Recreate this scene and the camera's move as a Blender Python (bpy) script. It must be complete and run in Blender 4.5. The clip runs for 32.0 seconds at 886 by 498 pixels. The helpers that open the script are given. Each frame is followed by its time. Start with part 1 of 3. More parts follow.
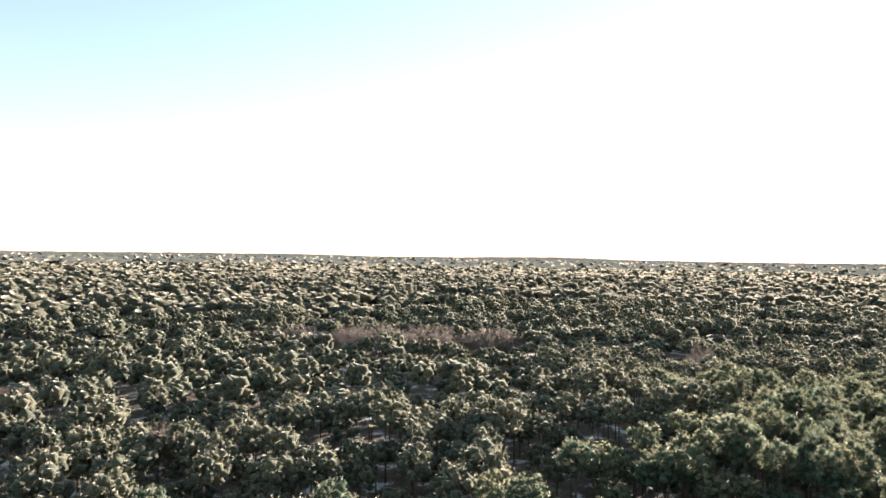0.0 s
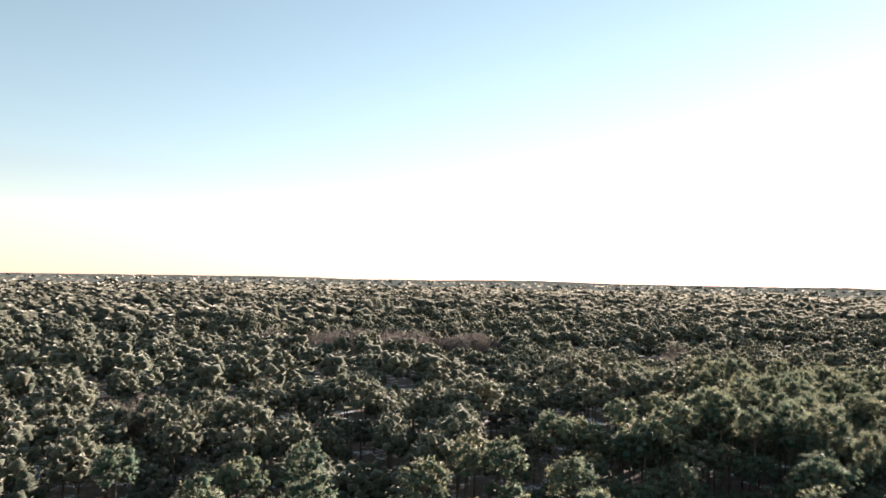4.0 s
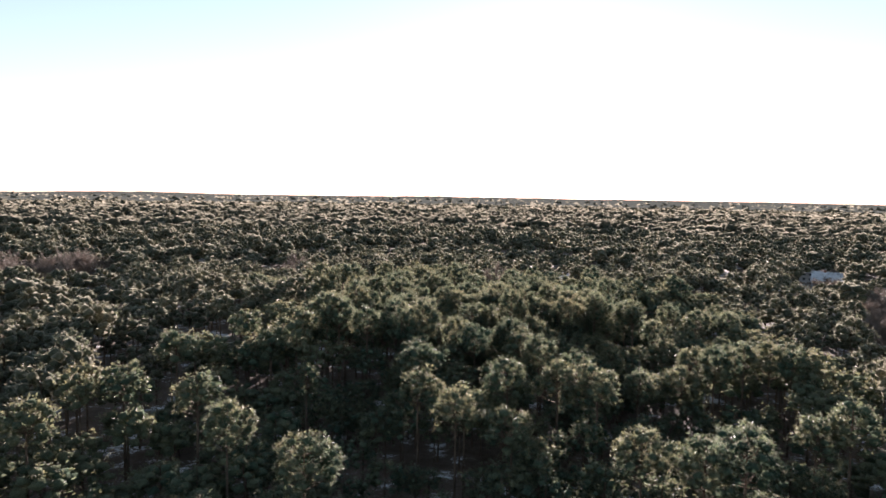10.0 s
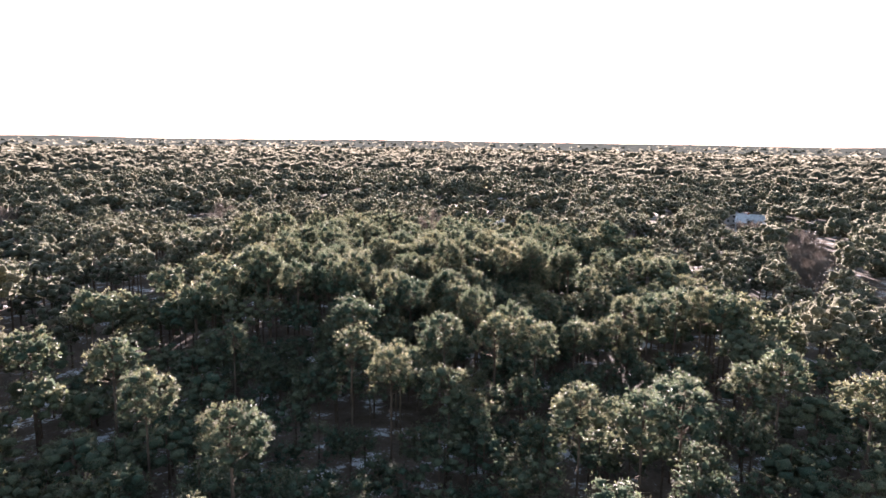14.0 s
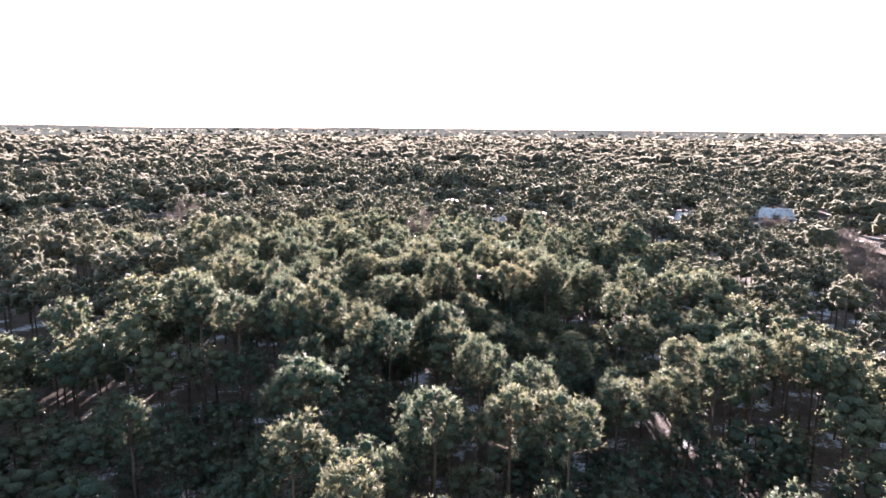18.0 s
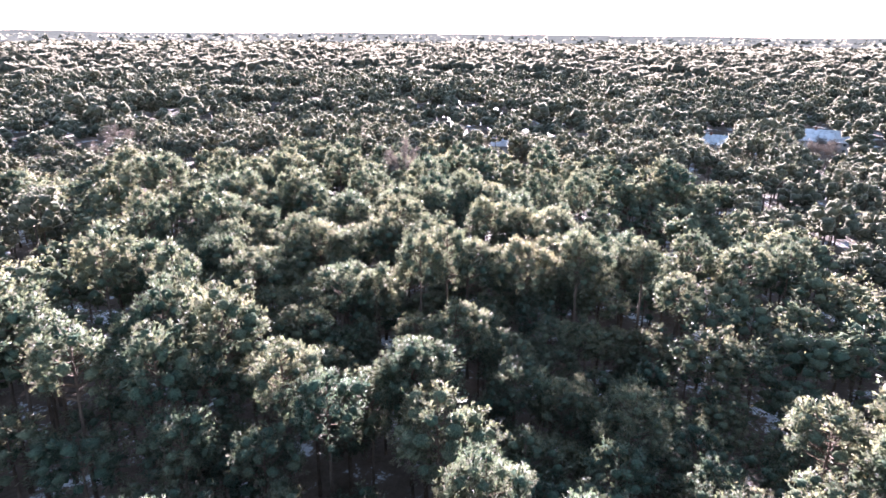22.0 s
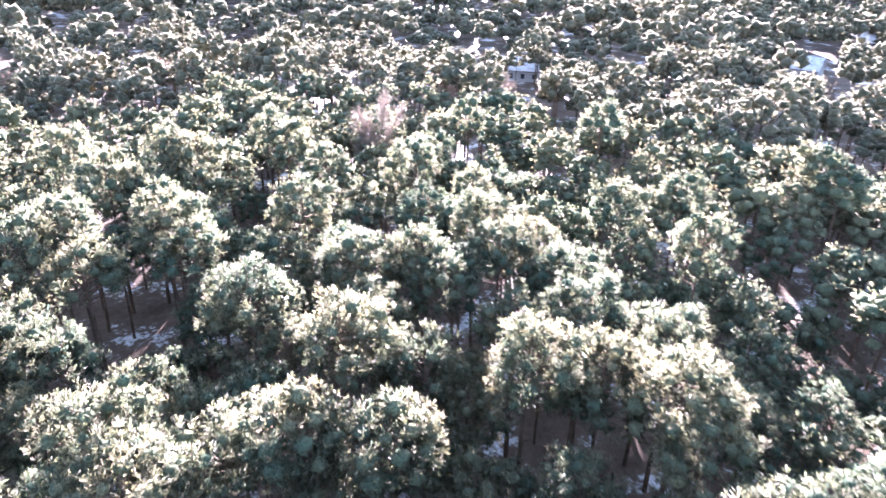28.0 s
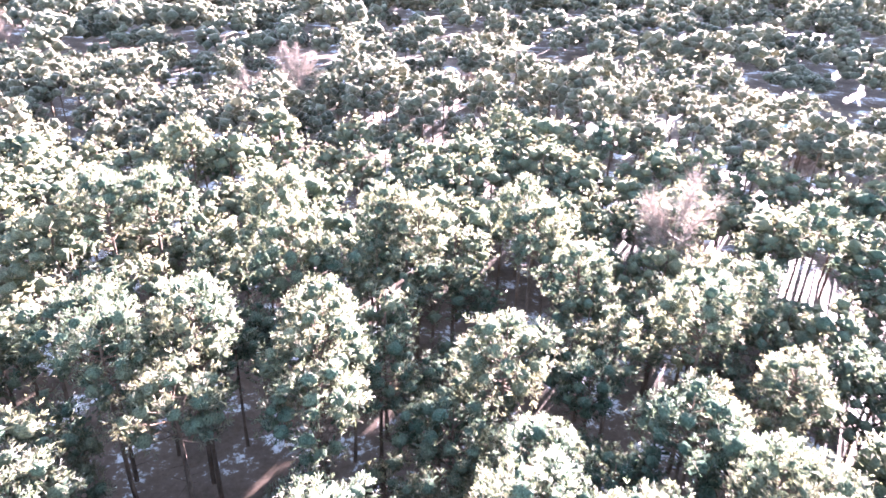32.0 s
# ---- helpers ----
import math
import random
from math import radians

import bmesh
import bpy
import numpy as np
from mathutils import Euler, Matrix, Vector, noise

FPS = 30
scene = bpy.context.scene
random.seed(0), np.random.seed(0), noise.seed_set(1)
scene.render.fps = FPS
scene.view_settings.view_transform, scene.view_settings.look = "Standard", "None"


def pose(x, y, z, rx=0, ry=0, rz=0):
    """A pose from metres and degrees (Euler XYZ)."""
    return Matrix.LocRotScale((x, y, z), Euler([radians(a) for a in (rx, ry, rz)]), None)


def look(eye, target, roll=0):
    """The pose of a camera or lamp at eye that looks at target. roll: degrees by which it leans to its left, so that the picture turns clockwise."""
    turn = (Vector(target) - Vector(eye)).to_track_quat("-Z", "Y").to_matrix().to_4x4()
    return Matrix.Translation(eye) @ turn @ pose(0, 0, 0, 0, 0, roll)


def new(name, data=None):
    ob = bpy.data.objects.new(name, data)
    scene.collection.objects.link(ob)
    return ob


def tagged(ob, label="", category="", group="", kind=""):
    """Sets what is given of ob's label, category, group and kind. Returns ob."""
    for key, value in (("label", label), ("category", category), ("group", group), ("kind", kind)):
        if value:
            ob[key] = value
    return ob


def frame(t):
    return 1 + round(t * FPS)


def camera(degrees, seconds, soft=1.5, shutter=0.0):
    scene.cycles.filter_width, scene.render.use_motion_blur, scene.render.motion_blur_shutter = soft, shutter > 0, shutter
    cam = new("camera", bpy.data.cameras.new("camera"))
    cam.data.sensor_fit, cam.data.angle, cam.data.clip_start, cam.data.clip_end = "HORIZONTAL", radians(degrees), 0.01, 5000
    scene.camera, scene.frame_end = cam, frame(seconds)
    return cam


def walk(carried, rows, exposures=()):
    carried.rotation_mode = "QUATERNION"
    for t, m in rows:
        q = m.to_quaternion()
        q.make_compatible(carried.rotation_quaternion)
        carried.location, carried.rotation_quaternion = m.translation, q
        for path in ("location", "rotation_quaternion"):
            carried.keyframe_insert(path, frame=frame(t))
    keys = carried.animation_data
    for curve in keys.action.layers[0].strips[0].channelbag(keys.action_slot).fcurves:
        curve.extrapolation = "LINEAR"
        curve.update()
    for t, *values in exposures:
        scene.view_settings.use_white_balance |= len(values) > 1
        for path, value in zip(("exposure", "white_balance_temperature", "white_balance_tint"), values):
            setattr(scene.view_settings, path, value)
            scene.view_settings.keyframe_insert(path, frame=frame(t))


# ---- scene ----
cam = camera(65.9, 32.0, soft=1.5, shutter=0.4)
PATH = [
    (0, (-0.018, -0.008, 53.08), (-0.018, 1.992, 53.087), 1.0),
    (0.5, (0.0, 0.0, 52.0), (0.0, 2.0, 52.016), 1.0),
    (1, (0.03, 0.014, 50.2), (0.033, 2.014, 50.227), 0.9),
    (1.5, (0.057, 0.207, 48.582), (0.063, 2.207, 48.619), 1.0),
    (2, (0.087, 0.221, 46.782), (0.096, 2.22, 46.83), 1.0),
    (2.5, (0.116, 0.235, 44.983), (0.126, 2.234, 45.04), 1.1),
    (4.5, (0.149, 0.071, 43.002), (0.29, 2.064, 43.089), 1.3),
    (5, (-0.031, -0.109, 42.997), (0.256, 1.868, 43.084), 1.3),
    (5.5, (-0.391, 0.251, 42.994), (-0.017, 2.214, 43.057), 1.1),
    (6, (-0.391, 0.071, 42.993), (0.069, 2.017, 43.029), 1.1),
    (6.5, (-0.574, 0.069, 43.17), (-0.012, 1.989, 43.18), 1.0),
    (7, (-0.574, 0.249, 43.171), (0.084, 2.138, 43.158), 0.9),
    (7.5, (-0.574, 0.249, 43.171), (0.179, 2.102, 43.132), 0.9),
    (8, (-0.574, 0.249, 43.171), (0.256, 2.068, 43.105), 0.9),
    (8.5, (-0.577, 0.248, 43.351), (0.319, 2.034, 43.258), 0.8),
    (9, (-0.397, 0.248, 43.354), (0.564, 1.998, 43.237), 0.8),
    (9.5, (-0.397, 0.068, 43.353), (0.627, 1.78, 43.212), 0.9),
    (10, (-0.397, 0.068, 43.353), (0.688, 1.74, 43.192), 0.9),
    (10.5, (-0.22, -0.114, 43.534), (0.919, 1.52, 43.35), 0.8),
    (11, (-0.223, -0.115, 43.714), (0.969, 1.478, 43.509), 0.8),
    (11.5, (-0.223, 0.065, 43.715), (1.006, 1.627, 43.487), 0.8),
    (12, (-0.226, 0.244, 43.897), (1.007, 1.798, 43.644), 0.8),
    (12.5, (-0.226, 0.244, 43.897), (1.005, 1.796, 43.62), 0.8),
    (13, (0.131, 0.602, 44.086), (1.36, 2.151, 43.785), 0.8),
    (13.5, (1.031, 1.862, 44.11), (2.258, 3.409, 43.796), 0.8),
    (14, (2.291, 3.662, 44.145), (3.52, 5.206, 43.824), 0.8),
    (14.5, (3.913, 6.003, 44.011), (5.142, 7.547, 43.682), 0.8),
    (16.5, (13.813, 18.604, 44.094), (15.047, 20.139, 43.741), 0.6),
    (17, (16.875, 22.206, 43.993), (18.11, 23.737, 43.633), 0.5),
    (17.5, (20.114, 25.806, 44.075), (21.35, 27.338, 43.719), 0.5),
    (18, (23.533, 29.586, 44.161), (24.771, 31.115, 43.805), 0.5),
    (18.5, (26.952, 33.365, 44.248), (28.193, 34.894, 43.895), 0.5),
    (19, (30.554, 37.327, 44.158), (31.798, 38.853, 43.806), 0.5),
    (19.5, (33.976, 41.288, 44.066), (35.222, 42.811, 43.71), 0.5),
    (20, (37.218, 45.249, 43.971), (38.46, 46.767, 43.581), 0.5),
    (20.5, (40.457, 49.029, 44.054), (41.695, 50.536, 43.61), 0.5),
    (21, (43.876, 52.809, 44.141), (45.109, 54.303, 43.642), 0.5),
    (21.5, (47.118, 56.77, 44.046), (48.344, 58.25, 43.489), 0.5),
    (22, (50.357, 60.73, 44.131), (51.573, 62.197, 43.521), 0.5),
    (22.5, (53.779, 64.512, 44.037), (54.986, 65.961, 43.371), 0.5),
    (23, (57.198, 68.471, 44.125), (58.395, 69.902, 43.403), 0.6),
    (23.5, (60.62, 72.433, 44.033), (61.806, 73.844, 43.256), 0.6),
    (24, (63.682, 76.394, 43.934), (64.856, 77.786, 43.107), 0.6),
    (24.5, (67.101, 80.354, 44.022), (68.264, 81.726, 43.147), 0.6),
    (26.5, (79.875, 96.012, 44.537), (81.038, 97.359, 43.625), 0.9),
    (27, (83.117, 99.973, 44.442), (84.284, 101.319, 43.533), 0.9),
    (27.5, (86.356, 103.753, 44.525), (87.526, 105.098, 43.619), 0.9),
    (28, (89.415, 107.353, 44.604), (90.55, 108.73, 43.701), 1.1),
    (28.5, (92.474, 110.593, 44.681), (93.519, 112.041, 43.779), 1.1),
    (29, (95.173, 113.473, 44.748), (96.128, 114.983, 43.849), 1.3),
    (29.5, (97.876, 116.354, 44.635), (98.731, 117.92, 43.732), 1.4),
    (30, (100.215, 119.234, 44.697), (100.968, 120.851, 43.792), 1.4),
    (30.5, (102.377, 121.935, 44.574), (103.029, 123.595, 43.668), 1.6),
    (31, (104.357, 124.635, 44.628), (104.903, 126.332, 43.72), 1.7),
    (31.5, (106.156, 127.335, 44.679), (106.598, 129.059, 43.767), 1.7),
    (32, (107.778, 130.037, 44.547), (108.124, 131.782, 43.634), 1.7),
]
EXPOSURES = [(0, 3.4, 6350, 19), (2.5, 3.2, 6250, 19), (4.5, 2.8, 6300, 21), (6, 2.62, 6350, 23), (9, 2.65, 6300, 26), (13, 3.25, 6200, 30), (17, 3.7, 6050, 32),
             (20, 3.9, 5800, 34), (24, 4.65, 5500, 37), (27, 5.15, 5550, 41), (32, 5.85, 5750, 43)]
walk(cam, [(t, look(eye, target, roll)) for t, eye, target, roll in PATH], EXPOSURES)

# ---- light ----
SUN_YAW, SUN_HEIGHT = 41.3, 9.0            # degrees right of +y, degrees above the horizon
world = bpy.data.worlds.new("winter_sky")
scene.world = world
world.use_nodes = True
wn = world.node_tree
wn.nodes.clear()
sky = wn.nodes.new("ShaderNodeTexSky")
sky.sky_type = "NISHITA"
sky.sun_disc = False
sky.sun_elevation, sky.sun_rotation = radians(SUN_HEIGHT), radians(SUN_YAW)
sky.air_density, sky.dust_density, sky.ozone_density = 1.0, 0.05, 1.2
back = wn.nodes.new("ShaderNodeBackground")
back.inputs["Strength"].default_value = 0.033
wout = wn.nodes.new("ShaderNodeOutputWorld")
pale = wn.nodes.new("ShaderNodeHueSaturation")
pale.inputs["Hue"].default_value, pale.inputs["Saturation"].default_value = 0.466, 0.74
wn.links.new(sky.outputs[0], pale.inputs["Color"])
wn.links.new(pale.outputs[0], back.inputs["Color"])
wn.links.new(back.outputs[0], wout.inputs["Surface"])

sun_dir = Vector((math.sin(radians(SUN_YAW)) * math.cos(radians(SUN_HEIGHT)),
                  math.cos(radians(SUN_YAW)) * math.cos(radians(SUN_HEIGHT)), math.sin(radians(SUN_HEIGHT))))
lamp = bpy.data.lights.new("sun", "SUN")
lamp.energy, lamp.angle, lamp.color = 3.9, radians(0.5), (1.0, 0.895, 0.76)
sun = new("sun", lamp)
sun.matrix_world = look(sun_dir * 300, (0, 0, 0))


# ---- materials ----
def material(name):
    m = bpy.data.materials.new(name)
    m.use_nodes = True
    m.node_tree.nodes.clear()
    return m, m.node_tree.nodes, m.node_tree.links


def ramp(nodes, stops):
    r = nodes.new("ShaderNodeValToRGB")
    e = r.color_ramp.elements
    while len(e) < len(stops):
        e.new(0.5)
    for el, (p, c) in zip(e, stops):
        el.position, el.color = p, (*c, 1)
    return r


def noise_tex(nodes, links, coord, scale, detail=4.0, rough=0.55):
    n = nodes.new("ShaderNodeTexNoise")
    n.inputs["Scale"].default_value, n.inputs["Detail"].default_value = scale, detail
    n.inputs["Roughness"].default_value = rough
    links.new(coord, n.inputs["Vector"])
    return n.outputs["Fac"]


def needle_material(name, dark, mid, light, translucent, glow, grain, wax=0.04, fuzz=0.0, uneven=0.3, relief_depth=0.35, open_share=0.0, onward=0.0):
    """Pine needles: waxy, thin, letting the low sun through."""
    m, n, l = material(name)
    geo = n.new("ShaderNodeNewGeometry")
    info = n.new("ShaderNodeObjectInfo")
    broad = noise_tex(n, l, geo.outputs["Position"], 0.13, 2.0)
    mix = n.new("ShaderNodeMath")
    mix.operation = "MULTIPLY_ADD"
    l.new(geo.outputs["Random Per Island"], mix.inputs[0])
    mix.inputs[1].default_value = 0.22
    l.new(broad, mix.inputs[2])
    add = n.new("ShaderNodeMath")
    add.operation = "MULTIPLY_ADD"
    l.new(info.outputs["Random"], add.inputs[0])
    add.inputs[1].default_value = 0.22
    l.new(mix.outputs[0], add.inputs[2])
    r = ramp(n, [(0.3, dark), (0.62, mid), (0.95, light)])
    l.new(add.outputs[0], r.inputs[0])
    # single needles: streaks of light and dark, and fine relief
    fine = noise_tex(n, l, geo.outputs["Position"], 6.0 * grain, 3.0, 0.65)
    streak = n.new("ShaderNodeMapRange")
    streak.inputs["From Min"].default_value, streak.inputs["From Max"].default_value = 0.3, 0.7
    streak.inputs["To Min"].default_value, streak.inputs["To Max"].default_value = 1 - uneven, 1 + uneven
    l.new(fine, streak.inputs["Value"])
    tone = n.new("ShaderNodeMix")
    tone.data_type, tone.blend_type = "RGBA", "MULTIPLY"
    tone.inputs["Factor"].default_value = 1.0
    l.new(r.outputs[0], tone.inputs["A"])
    l.new(streak.outputs["Result"], tone.inputs["B"])
    relief = n.new("ShaderNodeBump")
    relief.inputs["Strength"].default_value, relief.inputs["Distance"].default_value = relief_depth, 0.12 * max(1.0, grain ** -0.9)
    l.new(fine, relief.inputs["Height"])
    p = n.new("ShaderNodeBsdfPrincipled")
    p.inputs["Roughness"].default_value = 0.5 if wax else 1.0
    l.new(relief.outputs[0], p.inputs["Normal"])
    p.inputs["Specular IOR Level"].default_value = wax
    # the fuzz of fine needle ends
    p.inputs["Sheen Weight"].default_value, p.inputs["Sheen Roughness"].default_value = fuzz, 0.35
    p.inputs["Sheen Tint"].default_value = (1.0, 0.92, 0.74, 1)
    l.new(tone.outputs["Result"], p.inputs["Base Color"])
    t = n.new("ShaderNodeBsdfTranslucent")
    l.new(relief.outputs[0], t.inputs["Normal"])
    lift = n.new("ShaderNodeMix")
    lift.data_type, lift.blend_type = "RGBA", "MULTIPLY"
    lift.inputs["Factor"].default_value = 1.0
    l.new(tone.outputs["Result"], lift.inputs["A"])
    lift.inputs["B"].default_value = (*glow, 1)
    l.new(lift.outputs["Result"], t.inputs["Color"])
    # part of the light goes on through the needles almost the way it came
    f = n.new("ShaderNodeBsdfRefraction")
    f.inputs["Roughness"].default_value, f.inputs["IOR"].default_value = 0.75, 1.25
    l.new(lift.outputs["Result"], f.inputs["Color"])
    through_mix = n.new("ShaderNodeMixShader")
    through_mix.inputs[0].default_value = onward
    l.new(t.outputs[0], through_mix.inputs[1])
    l.new(f.outputs[0], through_mix.inputs[2])
    s = n.new("ShaderNodeMixShader")
    s.inputs[0].default_value = translucent
    l.new(p.outputs[0], s.inputs[1])
    l.new(through_mix.outputs[0], s.inputs[2])
    o = n.new("ShaderNodeOutputMaterial")
    l.new(s.outputs[0], o.inputs["Surface"])
    if open_share:
        # the fine gaps between single needles
        clear = n.new("ShaderNodeBsdfTransparent")
        whole = n.new("ShaderNodeMixShader")
        whole.inputs[0].default_value = open_share
        l.new(s.outputs[0], whole.inputs[1])
        l.new(clear.outputs[0], whole.inputs[2])
        l.new(whole.outputs[0], o.inputs["Surface"])
    return m


def rough_material(name, stops, scale, rough=0.85, bump=0.3, stretch=(1, 1, 1), fine=6.0):
    """A mottled, bumpy surface with grain at two scales."""
    m, n, l = material(name)
    geo = n.new("ShaderNodeNewGeometry")
    mp = n.new("ShaderNodeMapping")
    mp.inputs["Scale"].default_value = stretch
    l.new(geo.outputs["Position"], mp.inputs["Vector"])
    a = noise_tex(n, l, mp.outputs[0], scale, 5.0)
    b = noise_tex(n, l, mp.outputs[0], scale * fine, 4.0, 0.7)
    mix = n.new("ShaderNodeMath")
    mix.operation = "MULTIPLY_ADD"
    l.new(b, mix.inputs[0])
    mix.inputs[1].default_value = 0.5
    l.new(a, mix.inputs[2])
    sub = n.new("ShaderNodeMath")
    sub.operation = "SUBTRACT"
    l.new(mix.outputs[0], sub.inputs[0])
    sub.inputs[1].default_value = 0.25
    r = ramp(n, stops)
    l.new(sub.outputs[0], r.inputs[0])
    p = n.new("ShaderNodeBsdfPrincipled")
    p.inputs["Roughness"].default_value = rough
    p.inputs["Specular IOR Level"].default_value = 0.15
    l.new(r.outputs[0], p.inputs["Base Color"])
    bp = n.new("ShaderNodeBump")
    bp.inputs["Strength"].default_value = bump
    bp.inputs["Distance"].default_value = 0.1
    l.new(b, bp.inputs["Height"])
    l.new(bp.outputs[0], p.inputs["Normal"])
    o = n.new("ShaderNodeOutputMaterial")
    l.new(p.outputs[0], o.inputs["Surface"])
    return m


NEEDLES = needle_material("pine_needles", (0.026, 0.05, 0.036), (0.061, 0.084, 0.05), (0.128, 0.126, 0.07), 0.55, (3.2, 3.0, 2.85), 1.0, 0.8, 0.4, open_share=0.36, onward=0.1)
BROAD_NEEDLES = needle_material("brushes_of_needles", (0.036, 0.05, 0.035), (0.072, 0.082, 0.051), (0.13, 0.12, 0.074), 0.45, (2.7, 2.6, 2.5), 1.0, 0.5, 0.4, open_share=0.4)
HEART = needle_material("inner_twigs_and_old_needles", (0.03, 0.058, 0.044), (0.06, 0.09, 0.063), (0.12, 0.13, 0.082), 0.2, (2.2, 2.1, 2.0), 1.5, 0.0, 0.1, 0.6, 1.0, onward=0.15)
MASS = needle_material("needle_masses", (0.045, 0.058, 0.045), (0.084, 0.093, 0.066), (0.14, 0.13, 0.088), 0.3, (2.1, 2.0, 1.9), 0.45, 0.0, 0.55, 0.5, 0.9, onward=0.15)
WIDE_NEEDLES = needle_material("far_pine_needles", (0.038, 0.046, 0.038), (0.067, 0.074, 0.055), (0.107, 0.1, 0.07), 0.4, (2.4, 2.3, 2.2), 0.2, 0.0, 0.35, 0.4, 0.3, onward=0.15)
# Brightness of the far woods is put into this colour, past foliage tones.
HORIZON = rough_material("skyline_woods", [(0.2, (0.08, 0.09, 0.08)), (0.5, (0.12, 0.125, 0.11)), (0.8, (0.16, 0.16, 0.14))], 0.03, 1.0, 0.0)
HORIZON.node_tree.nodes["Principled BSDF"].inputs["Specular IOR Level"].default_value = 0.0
BARK = rough_material("pine_bark", [(0.25, (0.045, 0.033, 0.026)), (0.55, (0.12, 0.085, 0.062)), (0.8, (0.2, 0.15, 0.115))], 2.2, 0.9, 0.6, (1, 1, 0.3))
TWIG = needle_material("bare_twigs", (0.1, 0.08, 0.068), (0.16, 0.132, 0.112), (0.24, 0.2, 0.172), 0.15, (1.0, 1.0, 1.0), 1.0, 0.05)
FLOOR = rough_material("snowy_forest_floor", [(0.3, (0.07, 0.05, 0.035)), (0.575, (0.15, 0.11, 0.085)), (0.645, (0.6, 0.61, 0.63)), (0.8, (0.82, 0.83, 0.86))], 0.16, 0.8, 0.5, fine=9.0)


# ---- mesh helpers ----
def mesh_from(name, verts, tris, mat, smooth=False, normals=None):
    """A mesh of triangles from numpy arrays; normals, where given, are those of its points."""
    me = bpy.data.meshes.new(name)
    me.vertices.add(len(verts))
    me.vertices.foreach_set("co", np.ascontiguousarray(verts, np.float32).ravel())
    me.loops.add(len(tris) * 3)
    me.loops.foreach_set("vertex_index", np.ascontiguousarray(tris, np.int32).ravel())
    me.polygons.add(len(tris))
    me.polygons.foreach_set("loop_start", np.arange(0, len(tris) * 3, 3, dtype=np.int32))
    me.polygons.foreach_set("use_smooth", np.full(len(tris), bool(smooth)))
    me.materials.append(mat)
    me.update(calc_edges=True)
    if normals is not None:
        given = me.attributes.new("custom_normal", "FLOAT_VECTOR", "POINT")
        given.data.foreach_set("vector", np.ascontiguousarray(normals, np.float32).ravel())
    return me


def joined(pieces):
    """One (verts, tris) from many, or (verts, tris, normals)."""
    sizes = np.cumsum([0] + [len(p[0]) for p in pieces])
    out = [np.concatenate([p[0] for p in pieces]), np.concatenate([p[1] + at for p, at in zip(pieces, sizes)])]
    if len(pieces[0]) > 2:
        out.append(np.concatenate([p[2] for p in pieces]))
    return tuple(out)


def tube(points, radii, sides, soft=False):
    """A tapered tube along points; soft: with its normals."""
    points = np.asarray(points, float)
    a = np.linspace(0, 2 * np.pi, sides, endpoint=False)
    rings = []
    for i, (p, r) in enumerate(zip(points, radii)):
        d = points[min(i + 1, len(points) - 1)] - points[max(i - 1, 0)]
        d = d / (np.linalg.norm(d) + 1e-9)
        u = np.cross(d, (0.3, 1, 0.1))
        u /= np.linalg.norm(u)
        w = np.cross(d, u)
        rings.append(p + r * (np.cos(a)[:, None] * u + np.sin(a)[:, None] * w))
    v = np.concatenate(rings)
    t = []
    for i in range(len(points) - 1):
        for j in range(sides):
            k = (j + 1) % sides
            q = i * sides
            t += [(q + j, q + k, q + sides + k), (q + j, q + sides + k, q + sides + j)]
    return (v, np.array(t), unit(v - np.repeat(points, sides, 0))) if soft else (v, np.array(t))


def ico():
    g = (1 + 5 ** 0.5) / 2
    v = np.array([(-1, g, 0), (1, g, 0), (-1, -g, 0), (1, -g, 0), (0, -1, g), (0, 1, g), (0, -1, -g), (0, 1, -g), (g, 0, -1), (g, 0, 1), (-g, 0, -1), (-g, 0, 1)])
    t = np.array([(0, 11, 5), (0, 5, 1), (0, 1, 7), (0, 7, 10), (0, 10, 11), (1, 5, 9), (5, 11, 4), (11, 10, 2), (10, 7, 6), (7, 1, 8), (3, 9, 4), (3, 4, 2), (3, 2, 6), (3, 6, 8), (3, 8, 9), (4, 9, 5), (2, 4, 11), (6, 2, 10), (8, 6, 7), (9, 8, 1)])
    return v / np.linalg.norm(v[0]), t


ICO_V, ICO_T = ico()


def unit(v):
    return v / (np.linalg.norm(v, axis=-1, keepdims=True) + 1e-9)


def sprays(rng, base, away, per, length, width, spread=0.62, root=False):
    """Tufts: from each base, some bundles of needles fanning out along away; rounded normals make each tuft one soft brush."""
    n = len(base)
    d = unit(np.repeat(away, per, 0) + rng.normal(0, spread, (n * per, 3)))
    b = np.repeat(base, per, 0)
    side = unit(np.cross(d, rng.normal(0, 1, (n * per, 3))))
    ln = length * rng.uniform(0.7, 1.3, (n * per, 1))
    w = width * rng.uniform(0.7, 1.3, (n * per, 1))
    if root:                                      # twigs taper outward
        v = np.stack([b + side * w * 0.5, b - side * w * 0.5, b + d * ln], 1).reshape(-1, 3)
    else:                                         # needle brushes widen
        v = np.stack([b, b + d * ln * 0.9 + side * w * 0.5, b + d * ln - side * w * 0.5], 1).reshape(-1, 3)
    soft = unit(0.6 * d + np.repeat(away, per, 0))
    return v, np.arange(n * per * 3).reshape(-1, 3), np.repeat(soft, 3, 0)


OCTA_V = np.array([(1, 0, 0), (-1, 0, 0), (0, 1, 0), (0, -1, 0), (0, 0, 1), (0, 0, -1)], float)
OCTA_T = np.array([(0, 2, 4), (2, 1, 4), (1, 3, 4), (3, 0, 4), (2, 0, 5), (1, 2, 5), (3, 1, 5), (0, 3, 5)])
OCTA = (OCTA_V, OCTA_T)


